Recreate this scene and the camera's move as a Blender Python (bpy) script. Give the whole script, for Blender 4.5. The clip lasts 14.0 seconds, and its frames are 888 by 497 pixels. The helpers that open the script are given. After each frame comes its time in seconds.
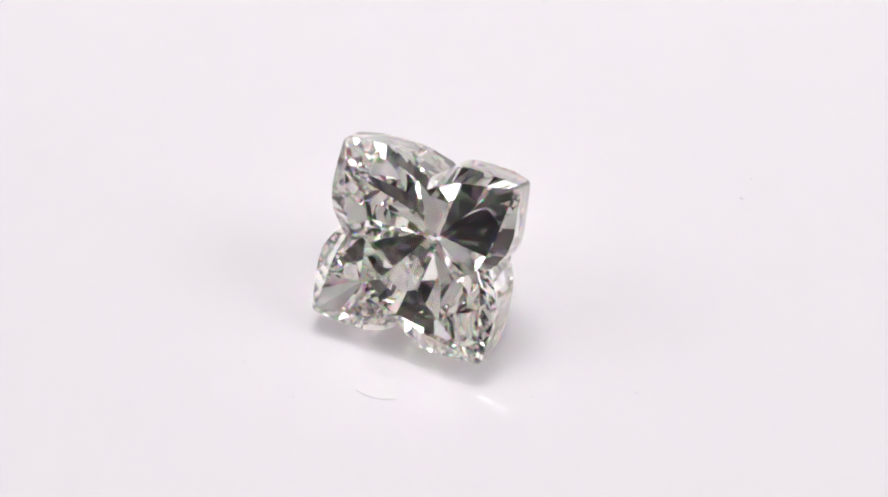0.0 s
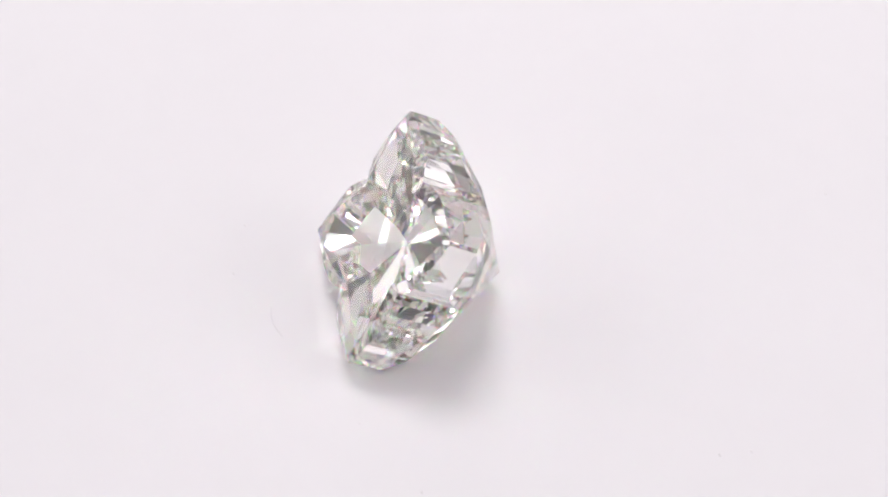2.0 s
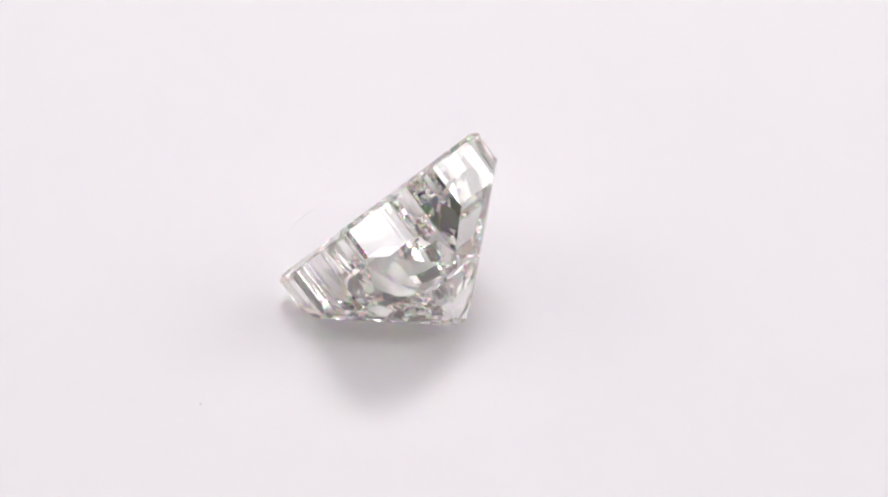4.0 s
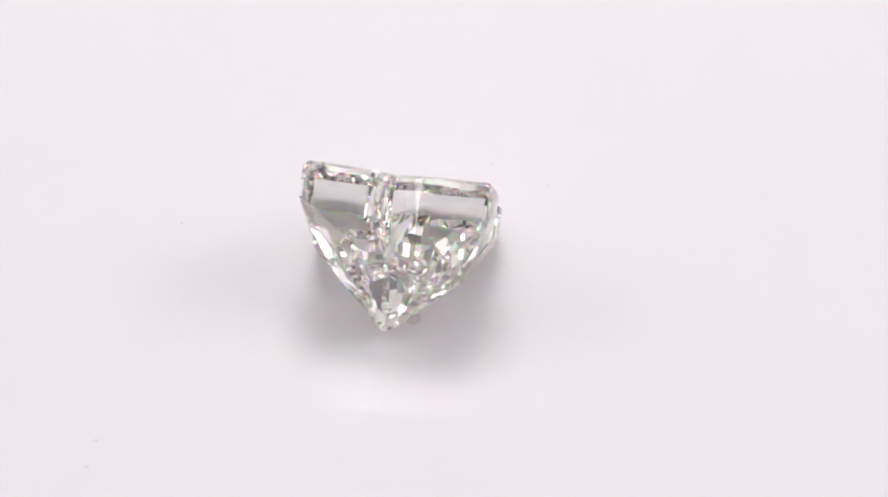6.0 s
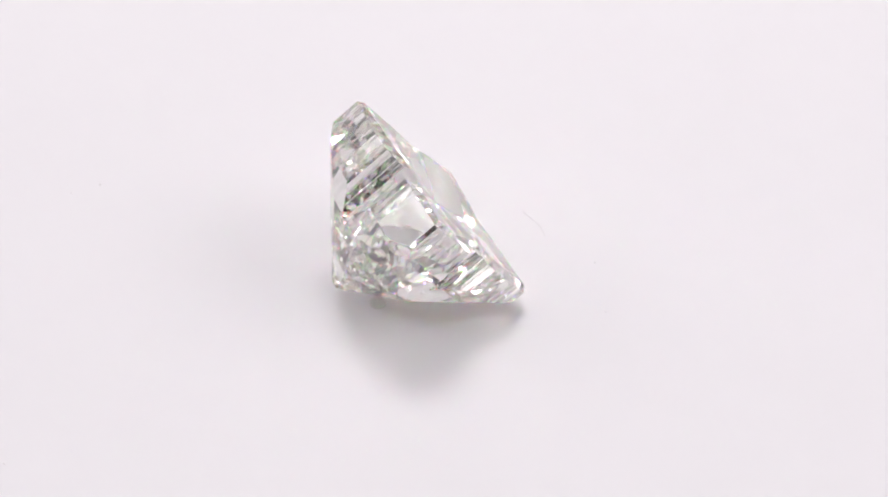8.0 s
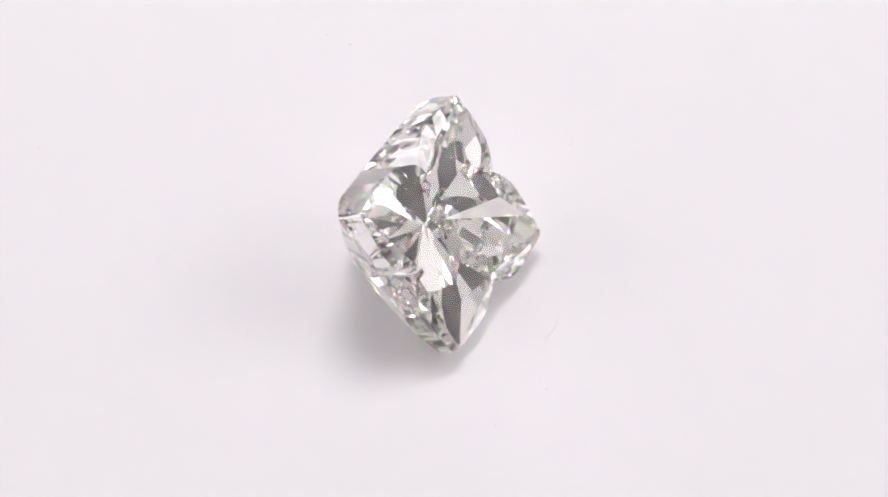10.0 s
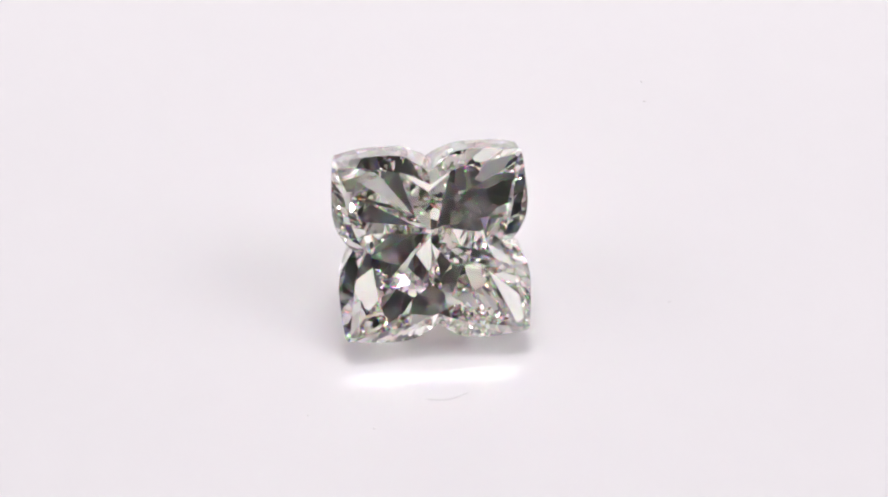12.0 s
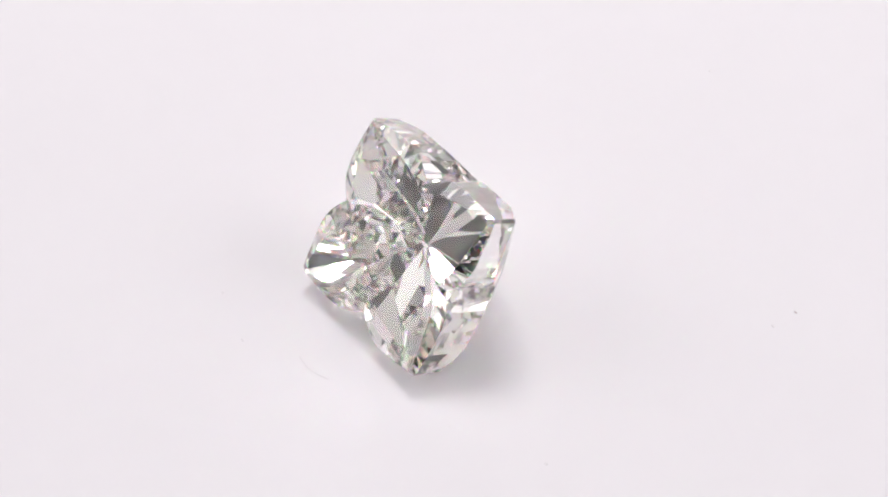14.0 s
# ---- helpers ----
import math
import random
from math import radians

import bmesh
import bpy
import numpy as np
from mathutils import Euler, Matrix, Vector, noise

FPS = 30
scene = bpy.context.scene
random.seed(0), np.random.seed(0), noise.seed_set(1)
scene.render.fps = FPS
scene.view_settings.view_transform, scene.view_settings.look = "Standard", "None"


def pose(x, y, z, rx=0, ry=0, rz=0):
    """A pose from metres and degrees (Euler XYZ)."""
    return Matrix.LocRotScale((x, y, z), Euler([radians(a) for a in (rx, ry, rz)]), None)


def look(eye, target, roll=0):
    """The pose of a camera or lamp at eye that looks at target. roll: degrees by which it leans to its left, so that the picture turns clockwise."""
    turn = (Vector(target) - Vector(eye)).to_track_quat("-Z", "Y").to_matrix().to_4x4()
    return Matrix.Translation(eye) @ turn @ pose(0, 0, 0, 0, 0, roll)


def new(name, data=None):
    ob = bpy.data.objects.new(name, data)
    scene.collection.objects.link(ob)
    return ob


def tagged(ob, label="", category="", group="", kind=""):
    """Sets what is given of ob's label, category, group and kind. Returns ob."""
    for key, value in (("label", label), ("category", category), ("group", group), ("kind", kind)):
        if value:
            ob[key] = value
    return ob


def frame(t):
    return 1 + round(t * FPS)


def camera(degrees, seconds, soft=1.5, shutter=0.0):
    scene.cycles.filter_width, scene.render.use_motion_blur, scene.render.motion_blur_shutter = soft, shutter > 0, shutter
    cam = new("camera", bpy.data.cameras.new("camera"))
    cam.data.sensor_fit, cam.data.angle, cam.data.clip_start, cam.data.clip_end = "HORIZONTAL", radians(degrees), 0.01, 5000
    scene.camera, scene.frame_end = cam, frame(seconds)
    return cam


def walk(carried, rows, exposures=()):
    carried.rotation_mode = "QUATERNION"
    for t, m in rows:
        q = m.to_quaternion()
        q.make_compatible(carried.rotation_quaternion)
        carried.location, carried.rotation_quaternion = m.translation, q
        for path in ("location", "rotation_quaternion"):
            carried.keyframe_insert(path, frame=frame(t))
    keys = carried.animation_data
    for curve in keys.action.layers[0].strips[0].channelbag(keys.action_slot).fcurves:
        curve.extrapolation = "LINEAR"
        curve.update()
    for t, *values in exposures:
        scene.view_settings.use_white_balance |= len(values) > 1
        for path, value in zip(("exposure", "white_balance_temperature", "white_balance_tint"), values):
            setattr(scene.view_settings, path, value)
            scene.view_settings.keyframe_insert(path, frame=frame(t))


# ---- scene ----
# A cut diamond turns on a white turntable before a still close-up camera, inside a small white light tent.
SECONDS = 14.0
cam = camera(22.312, SECONDS, soft=2.15)
EYE, AIM = (0.000973, -0.050116, 0.058252), (0.000973, 0.001383, 0.0)
LIFT = 0.000290     # so that the stone's lowest facet touches the plate
EYE, AIM = (EYE[0], EYE[1], EYE[2] + LIFT), (AIM[0], AIM[1], AIM[2] + LIFT)
walk(cam, [(0.0, look(EYE, AIM)), (SECONDS, look(EYE, AIM))])

# ---- light: LED panels of the tent, an added ceiling fill, a dim room behind the camera ----
world = bpy.data.worlds.new("world")
world.use_nodes = True
world.node_tree.nodes["Background"].inputs["Color"].default_value = (0.02, 0.02, 0.022, 1)
scene.world = world
scene.cycles.max_bounces = 32
scene.cycles.transmission_bounces = 32
scene.cycles.glossy_bounces = 16
scene.cycles.blur_glossy = 0.0
scene.cycles.sample_clamp_indirect = 8.0
scene.view_settings.exposure = 0.0


def panel_lamp(name, eye, target, sx, sy, watts, colour=(1.0, 0.963, 0.985)):
    data = bpy.data.lights.new(name, "AREA")
    data.shape, data.size, data.size_y, data.energy, data.color = "RECTANGLE", sx, sy, watts, colour
    ob = new(name, data)
    ob.matrix_world = look(eye, target)
    return ob


panel_lamp("led_panel_top", (0.0, 0.155, 0.385), (0.0, 0.0, 0.0), 0.15, 0.11, 0.74)
# unseen broad fill under the tent top, added to lighten the shadows on the plate
panel_lamp("fill_panel_ceiling", (0.0, 0.035, 0.45), (0.0, 0.0351, 0.0), 0.54, 0.38, 0.50)
panel_lamp("led_panel_left", (-0.25, 0.03, 0.23), (0.0, 0.0, 0.0), 0.16, 0.16, 0.12)
panel_lamp("led_panel_right", (0.25, -0.015, 0.245), (0.0, 0.0, 0.0), 0.16, 0.16, 0.24)


# ---- materials ----
def material(name):
    m = bpy.data.materials.new(name)
    m.use_nodes = True
    return m, m.node_tree.nodes, m.node_tree.links


def plain(name, colour, rough, scale=200.0, vary=0.04, bump=0.0, metal=0.0, fine=None):
    """A painted or moulded surface with slight unevenness at two scales."""
    m, n, l = material(name)
    b = n["Principled BSDF"]
    b.inputs["Roughness"].default_value, b.inputs["Metallic"].default_value = rough, metal
    co = n.new("ShaderNodeTexCoord")
    big, small = n.new("ShaderNodeTexNoise"), n.new("ShaderNodeTexNoise")
    big.inputs["Scale"].default_value, small.inputs["Scale"].default_value = scale, fine or scale * 14
    add = n.new("ShaderNodeMath")
    l.new(co.outputs["Object"], big.inputs["Vector"]), l.new(co.outputs["Object"], small.inputs["Vector"])
    l.new(big.outputs["Fac"], add.inputs[0]), l.new(small.outputs["Fac"], add.inputs[1])
    ramp = n.new("ShaderNodeMapRange")
    ramp.inputs["From Min"].default_value, ramp.inputs["From Max"].default_value = 0.6, 1.4
    ramp.inputs["To Min"].default_value, ramp.inputs["To Max"].default_value = 1 - vary, 1 + vary
    l.new(add.outputs[0], ramp.inputs["Value"])
    mul = n.new("ShaderNodeVectorMath")
    mul.operation = "SCALE"
    mul.inputs[0].default_value = colour
    l.new(ramp.outputs[0], mul.inputs["Scale"]), l.new(mul.outputs[0], b.inputs["Base Color"])
    if bump:
        bp = n.new("ShaderNodeBump")
        bp.inputs["Strength"].default_value, bp.inputs["Distance"].default_value = bump, 0.0002
        l.new(small.outputs["Fac"], bp.inputs["Height"]), l.new(bp.outputs[0], b.inputs["Normal"])
    return m


def diamond_material(name, fire):
    """Clear diamond with a faint warm tint. fire: the share of light that is split, red bent least and blue most."""
    m, n, l = material(name)
    n.remove(n["Principled BSDF"])

    def glass(index, colour):
        g = n.new("ShaderNodeBsdfGlass")
        g.inputs["IOR"].default_value, g.inputs["Roughness"].default_value = index, 0.0
        g.inputs["Color"].default_value = (*colour, 1)
        return g.outputs[0]
    tint = (0.990, 0.987, 0.977)
    shader = glass(2.417, tint)
    if fire:
        split = glass(2.396, (tint[0], 0, 0))
        for index, colour in ((2.417, (0, tint[1], 0)), (2.446, (0, 0, tint[2]))):
            add = n.new("ShaderNodeAddShader")
            l.new(split, add.inputs[0]), l.new(glass(index, colour), add.inputs[1])
            split = add.outputs[0]
        mix = n.new("ShaderNodeMixShader")
        mix.inputs[0].default_value = fire
        l.new(shader, mix.inputs[1]), l.new(split, mix.inputs[2])
        shader = mix.outputs[0]
    l.new(shader, n["Material Output"].inputs["Surface"])
    return m


ACRYLIC = plain("white_acrylic", (0.80, 0.785, 0.80), 0.10, 60, 0.006)
TENT = plain("white_tent_fabric", (0.80, 0.79, 0.80), 0.8, 30, 0.02, 0.1)
ROOM = plain("dim_room_wall", (0.12, 0.12, 0.123), 0.8, 8, 0.1)
TABLETOP = plain("white_tabletop", (0.78, 0.77, 0.78), 0.45, 20, 0.02)
FIBRE = plain("grey_fibre", (0.69, 0.675, 0.68), 0.8, 900, 0.1)
SPECK = plain("grey_dust", (0.73, 0.715, 0.72), 0.9, 900, 0.1)
MARK = plain("greyish_acrylic", (0.66, 0.635, 0.64), 0.3, 900, 0.1)
DIAMOND, DIAMOND_FACE = diamond_material("diamond", 0.0), diamond_material("diamond_face", 0.14)


def mesh_object(name, bm, mat, parent=None, label=""):
    me = bpy.data.meshes.new(name)
    bm.normal_update()
    bm.to_mesh(me)
    bm.free()
    me.materials.append(mat)
    ob = new(name, me)
    if parent:
        ob.parent = parent
    return tagged(ob, label)


# ---- the tent and the table that carries the turntable ----
def slab(name, x0, x1, y0, y1, z0, z1, mat, label):
    bm = bmesh.new()
    bmesh.ops.create_cube(bm, size=1.0)
    for v in bm.verts:
        v.co = ((x0 + x1) / 2 + v.co.x * (x1 - x0), (y0 + y1) / 2 + v.co.y * (y1 - y0), (z0 + z1) / 2 + v.co.z * (z1 - z0))
    return tagged(mesh_object(name, bm, mat), label, kind="structure")


slab("floor", -0.48, 0.48, -0.62, 0.42, -0.034, -0.014, TABLETOP, "white tabletop under the turntable")
FRONT = -0.18
slab("tent_side", -0.33, -0.32, FRONT, 0.32, -0.014, 0.46, TENT, "white fabric side of the light tent")
slab("tent_side", 0.32, 0.33, FRONT, 0.32, -0.014, 0.46, TENT, "white fabric side of the light tent")
slab("tent_back", -0.33, 0.33, 0.32, 0.33, -0.014, 0.46, TENT, "white fabric back of the light tent")
slab("tent_top", -0.33, 0.33, FRONT, 0.33, 0.46, 0.47, TENT, "white fabric top of the light tent")
slab("wall_west", -0.50, -0.48, -0.62, 0.42, -0.034, 0.66, ROOM, "dim grey wall of the room")
slab("wall_east", 0.48, 0.50, -0.62, 0.42, -0.034, 0.66, ROOM, "dim grey wall of the room")
slab("wall_north", -0.50, 0.50, 0.42, 0.44, -0.034, 0.66, ROOM, "dim grey wall of the room")
slab("wall_south", -0.50, 0.50, -0.64, -0.62, -0.034, 0.66, ROOM, "dim grey wall behind the camera")
slab("ceiling", -0.50, 0.50, -0.64, 0.44, 0.66, 0.68, ROOM, "dim grey ceiling of the room")


def lathe(profile, n=128):
    """A body of revolution from (radius, height) pairs, outside to the right of the way along them."""
    bm = bmesh.new()
    rings = []
    for r, z in profile:
        if r == 0.0:
            rings.append([bm.verts.new((0, 0, z))] * n)
        else:
            rings.append([bm.verts.new((r * math.cos(2 * math.pi * i / n), r * math.sin(2 * math.pi * i / n), z)) for i in range(n)])
    for a, b in zip(rings, rings[1:]):
        for i in range(n):
            f = []
            for v in (a[i], b[i], b[(i + 1) % n], a[(i + 1) % n]):
                if v not in f:
                    f.append(v)
            bm.faces.new(f)
    return bm


def turntable():
    """A round acrylic plate with a rounded rim, its face at height zero, on a low hub."""
    ob = tagged(new("turntable"), "round glossy white acrylic turntable plate, slightly dusty", "turntable")
    edge = [(0.0565 + 0.002 * math.sin(radians(a)), -0.002 + 0.002 * math.cos(radians(a))) for a in (0, 22.5, 45, 67.5, 90)]
    mesh_object("plate", lathe([(0.0, 0.0), *edge, (0.0585, -0.005), (0.0, -0.005)]), ACRYLIC, ob)
    mesh_object("hub", lathe([(0.0, -0.005), (0.030, -0.005), (0.034, -0.0075), (0.034, -0.014), (0.0, -0.014)], 64), TABLETOP, ob, "matt white turntable hub")
    # a small moulding mark in the face, with a raised lip
    mark = lathe([(0.0, 0.000004), (0.00024, 0.000004), (0.00026, 0.000022), (0.000285, 0.000022), (0.00030, 0.0000005)], 32)
    mark.transform(Matrix.Translation((-0.00018, 0.00149, 0)))
    mesh_object("moulding_mark", mark, MARK, ob, "tiny round greyish moulding mark")
    return ob


# ---- the diamond ----
SIDE = 0.003        # half the distance between neighbouring petal tips
GIRDLE = 0.001020   # thickness of the girdle at the tips
DEPTH = 0.004811    # girdle's upper edge to culet
CROWN = 0.00015     # height of the table over the girdle
SQUASH = 1.0134     # the stone is a little longer one way than the other
CULET = 0.028       # height at which the point is blunted, in half sides
TIP = (DEPTH - GIRDLE) / SIDE
# pavilion facets of each quarter, from the bearing of its notch: bearing, slope, and height at which the plane meets the axis (in half sides);
# one petal is ground steeper than the rest, so that its girdle is thinner; the stone lies on the last facet
PAVILION = {
    0: [(-25.6, 0.8414, -0.0201), (-0.5, 1.8026, -0.8384), (2.2, 0.9210, -0.0075), (6.6, 1.8686, -0.8258), (28.7, 0.9290, -0.0125), (38.4, 0.9320, -0.0393)],
    90: [(-28.2, 1.1361, -0.3031), (-26.1, 0.8931, -0.0048), (-2.3, 0.8982, 0.0131), (-1.3, 1.8539, -0.7797), (-0.3, 1.8999, -0.8171), (19.2, 1.1014, -0.2171), (29.5, 0.9389, -0.0915), (30.2, 0.8762, -0.0393)],
    180: [(-35.9, 0.9320, -0.0538), (-23.0, 0.9038, -0.0226), (-4.6, 1.8268, -0.7883), (-0.2, 1.9607, -0.8195), (7.0, 0.9167, -0.0409), (26.6, 1.1949, -0.2278), (28.4, 0.8063, -0.0096), (33.0, 0.9243, -0.0174)],
    270: [(-25.7, 1.2067, -0.2336), (-24.0, 0.8755, 0.0020), (-3.0, 1.9972, -0.8180), (5.8, 1.8296, -0.8004), (24.1, 0.9174, 0.0037), (-1.2, 1.5254, -0.4053)]}
PART_LABELS = {"table": "wide flat clear table facet", "crown": "narrow sloping crown facets round the table",
               "girdle": "thick polished scalloped girdle", "pavilion": "splintery pavilion facets tapering to a point", "culet": "small blunt culet"}
# one half of a petal's edge, from its blunted tip to the notch between two petals, and the table's edge inside it (in half sides)
HALF_PETAL = [((1.004, 0.970), (0.956, 0.923)), ((1.011, 0.91), (0.943, 0.86)), ((1.021, 0.81), (0.927, 0.76)), ((1.030, 0.69), (0.908, 0.64)),
              ((1.038, 0.54), (0.886, 0.50)), ((1.040, 0.42), (0.866, 0.38)), ((1.020, 0.28), (0.836, 0.25)), ((0.990, 0.20), (0.810, 0.175)),
              ((0.920, 0.08), (0.765, 0.06)), ((0.862, 0.0), (0.742, 0.0))]
STRETCH = {(1, 1): (1.01, 0.99), (-1, 1): (1.045, 0.985), (-1, -1): (1.035, 1.02), (1, -1): (0.995, 1.035)}    # the four petals are not quite alike


def petal_outline():
    """Corners of the four-petalled outline, anticlockwise from the notch on the +x side, each with the table's corner inside it."""
    half = HALF_PETAL[::-1]
    quarter = half + [((y, x), (v, u)) for (x, y), (u, v) in half[::-1]][:-1]
    points = []
    for k in range(4):
        c, s = round(math.cos(k * math.pi / 2)), round(math.sin(k * math.pi / 2))
        points += [[stretched(c * x - s * y, s * x + c * y) for x, y in pair] for pair in quarter]
    return points


def stretched(x, y):
    fx, fy = STRETCH[(1 if x > 0 else -1, 1 if y > 0 else -1)]
    deeper = 0.05 * max(0.0, 1 - abs(x) / 0.3) if y > 0 else 0.0     # one notch reaches further in
    return x * fx, y * fy - deeper


def diamond(m):
    """The stone: a petalled prism with a low crown, cut below by the planes of the pavilion; its parts close one clear body."""
    rng = random.Random(8)
    bm = bmesh.new()
    out = petal_outline()
    n = len(out)
    upper = [bm.verts.new((x, y, TIP + GIRDLE / SIDE + rng.uniform(-0.006, 0.006))) for (x, y), _ in out]
    lower = []
    for (x, y), _ in out:       # the girdle's facets lean in a little, each by its own amount
        f = rng.uniform(0.965, 0.995)
        lower.append(bm.verts.new((x * f, y * f, -0.5)))
    table = [bm.verts.new((x, y, TIP + (GIRDLE + CROWN) / SIDE)) for _, (x, y) in out]
    for i in range(n):
        j = (i + 1) % n
        bm.faces.new((upper[i], lower[i], lower[j], upper[j]))
        bm.faces.new((upper[i], upper[j], table[j], table[i]))
    bm.faces.new(table)
    bm.faces.new(lower[::-1])
    for quarter, facets in PAVILION.items():
        for bearing, slope, rise in facets:
            b = radians(quarter + bearing)
            cut(bm, Vector((0, 0, rise)), Vector((slope * math.cos(b), slope * math.sin(b), -1.0)).normalized())
    cut(bm, Vector((0, 0, CULET)), Vector((0, 0, -1)))
    bm.normal_update()
    bodies = {k: bmesh.new() for k in ("table", "crown", "girdle", "pavilion", "culet")}
    for f in bm.faces:
        z = f.normal.z
        k = "table" if z > 0.999 else "crown" if z > 0.05 else "girdle" if z > -0.05 else "culet" if z < -0.999 else "pavilion"
        bodies[k].faces.new([bodies[k].verts.new(v.co) for v in f.verts])
    bm.free()
    place = m @ Matrix.Diagonal((SIDE, SIDE * SQUASH, SIDE, 1)) @ Matrix.Translation((0, 0, -TIP - GIRDLE / SIDE))
    ob = tagged(new("diamond"), "clear faceted four-petalled flower-cut diamond lying tilted on turntable", "gemstone")
    for k, body in bodies.items():
        bmesh.ops.remove_doubles(body, verts=body.verts, dist=1e-5)
        body.transform(place)
        mesh_object(k, body, DIAMOND_FACE if k == "table" else DIAMOND, ob, PART_LABELS[k])
    return ob


def cut(bm, co, no):
    """Grinds away what lies beyond a plane, and closes the stone with a flat facet."""
    bmesh.ops.bisect_plane(bm, geom=bm.verts[:] + bm.edges[:] + bm.faces[:], dist=1e-6, plane_co=co, plane_no=no, clear_outer=True)
    rim = [e for e in bm.edges if e.is_boundary]
    if rim:
        bmesh.ops.holes_fill(bm, edges=rim, sides=0)


# the stone as it lies on the plate, table tilted towards the front, one small facet of the pavilion on the plate
RATE = 27.705       # degrees a second, clockwise seen from above
START = -3.525 + RATE * 12.3
LIE = Matrix.Translation((0.000551, -0.001202, 0.003053)) @ Matrix.Translation((0, 0, LIFT)) @ pose(0, 0, 0, 56.4, 0, 0) @ pose(0, 0, 0, 0, -0.476, 0) @ pose(0, 0, 0, 0, 0, 0.849)
plate = turntable()
stone = diamond(LIE)


# ---- dust on the plate ----
def fibre(points, thick):
    """A fine curved hair, lying on the plate with its ends a little raised."""
    cu = bpy.data.curves.new("fibre", "CURVE")
    cu.dimensions, cu.bevel_depth, cu.bevel_resolution, cu.resolution_u = "3D", thick, 1, 8
    sp = cu.splines.new("NURBS")
    sp.points.add(len(points) - 1)
    for p, (x, y, z) in zip(sp.points, points):
        p.co = (x, y, z, 1)
    sp.use_endpoint_u, sp.order_u = True, 3
    cu.materials.append(FIBRE)
    ob = new("fibre", cu)
    me = bpy.data.meshes.new_from_object(ob)
    bpy.data.objects.remove(ob)
    return tagged(new("fibre", me), "fine pale grey curved fibre lying on the turntable", "fibre", "dust on the turntable")


def speck(x, y, size, seed):
    """A crumb of dust, flattened and uneven."""
    rng = random.Random(8)
    bm = bmesh.new()
    bmesh.ops.create_icosphere(bm, subdivisions=2, radius=1.0)
    for v in bm.verts:
        k = 1 + rng.uniform(-0.25, 0.25)
        v.co = Vector((v.co.x * k * size, v.co.y * k * size * 0.7, (v.co.z * 0.25 + 0.2) * size))
    bm.transform(Matrix.Translation((x, y, 0)))
    return tagged(mesh_object("dust_speck", bm, SPECK), "tiny grey dust speck on the white turntable", "dust speck", "dust on the turntable")


dust = [fibre([(0.00002, -0.00499, 0.00004), (0.00036, -0.00506, 0.00002), (0.00070, -0.00504, 0.00001), (0.00105, -0.00496, 0.00002), (0.00140, -0.00482, 0.00005)], 0.000007)]
for i, (x, y, size) in enumerate([(-0.00177, -0.00602, 0.00006), (-0.00390, -0.00530, 0.00006), (0.00544, -0.00294, 0.00005), (0.00913, 0.00918, 0.00007),
                                  (0.00908, 0.00814, 0.00007), (0.00854, -0.00151, 0.00006), (-0.00116, 0.01506, 0.00007)]):
    dust.append(speck(x, y, size, i))


def motions():
    """Everything on the plate turns with it, about the upright axis at the origin."""
    steps = [i * 0.5 for i in range(29)]
    for ob in (plate, stone, *dust):
        walk(ob, [(t, pose(0, 0, 0, 0, 0, START - RATE * t)) for t in steps])


motions()
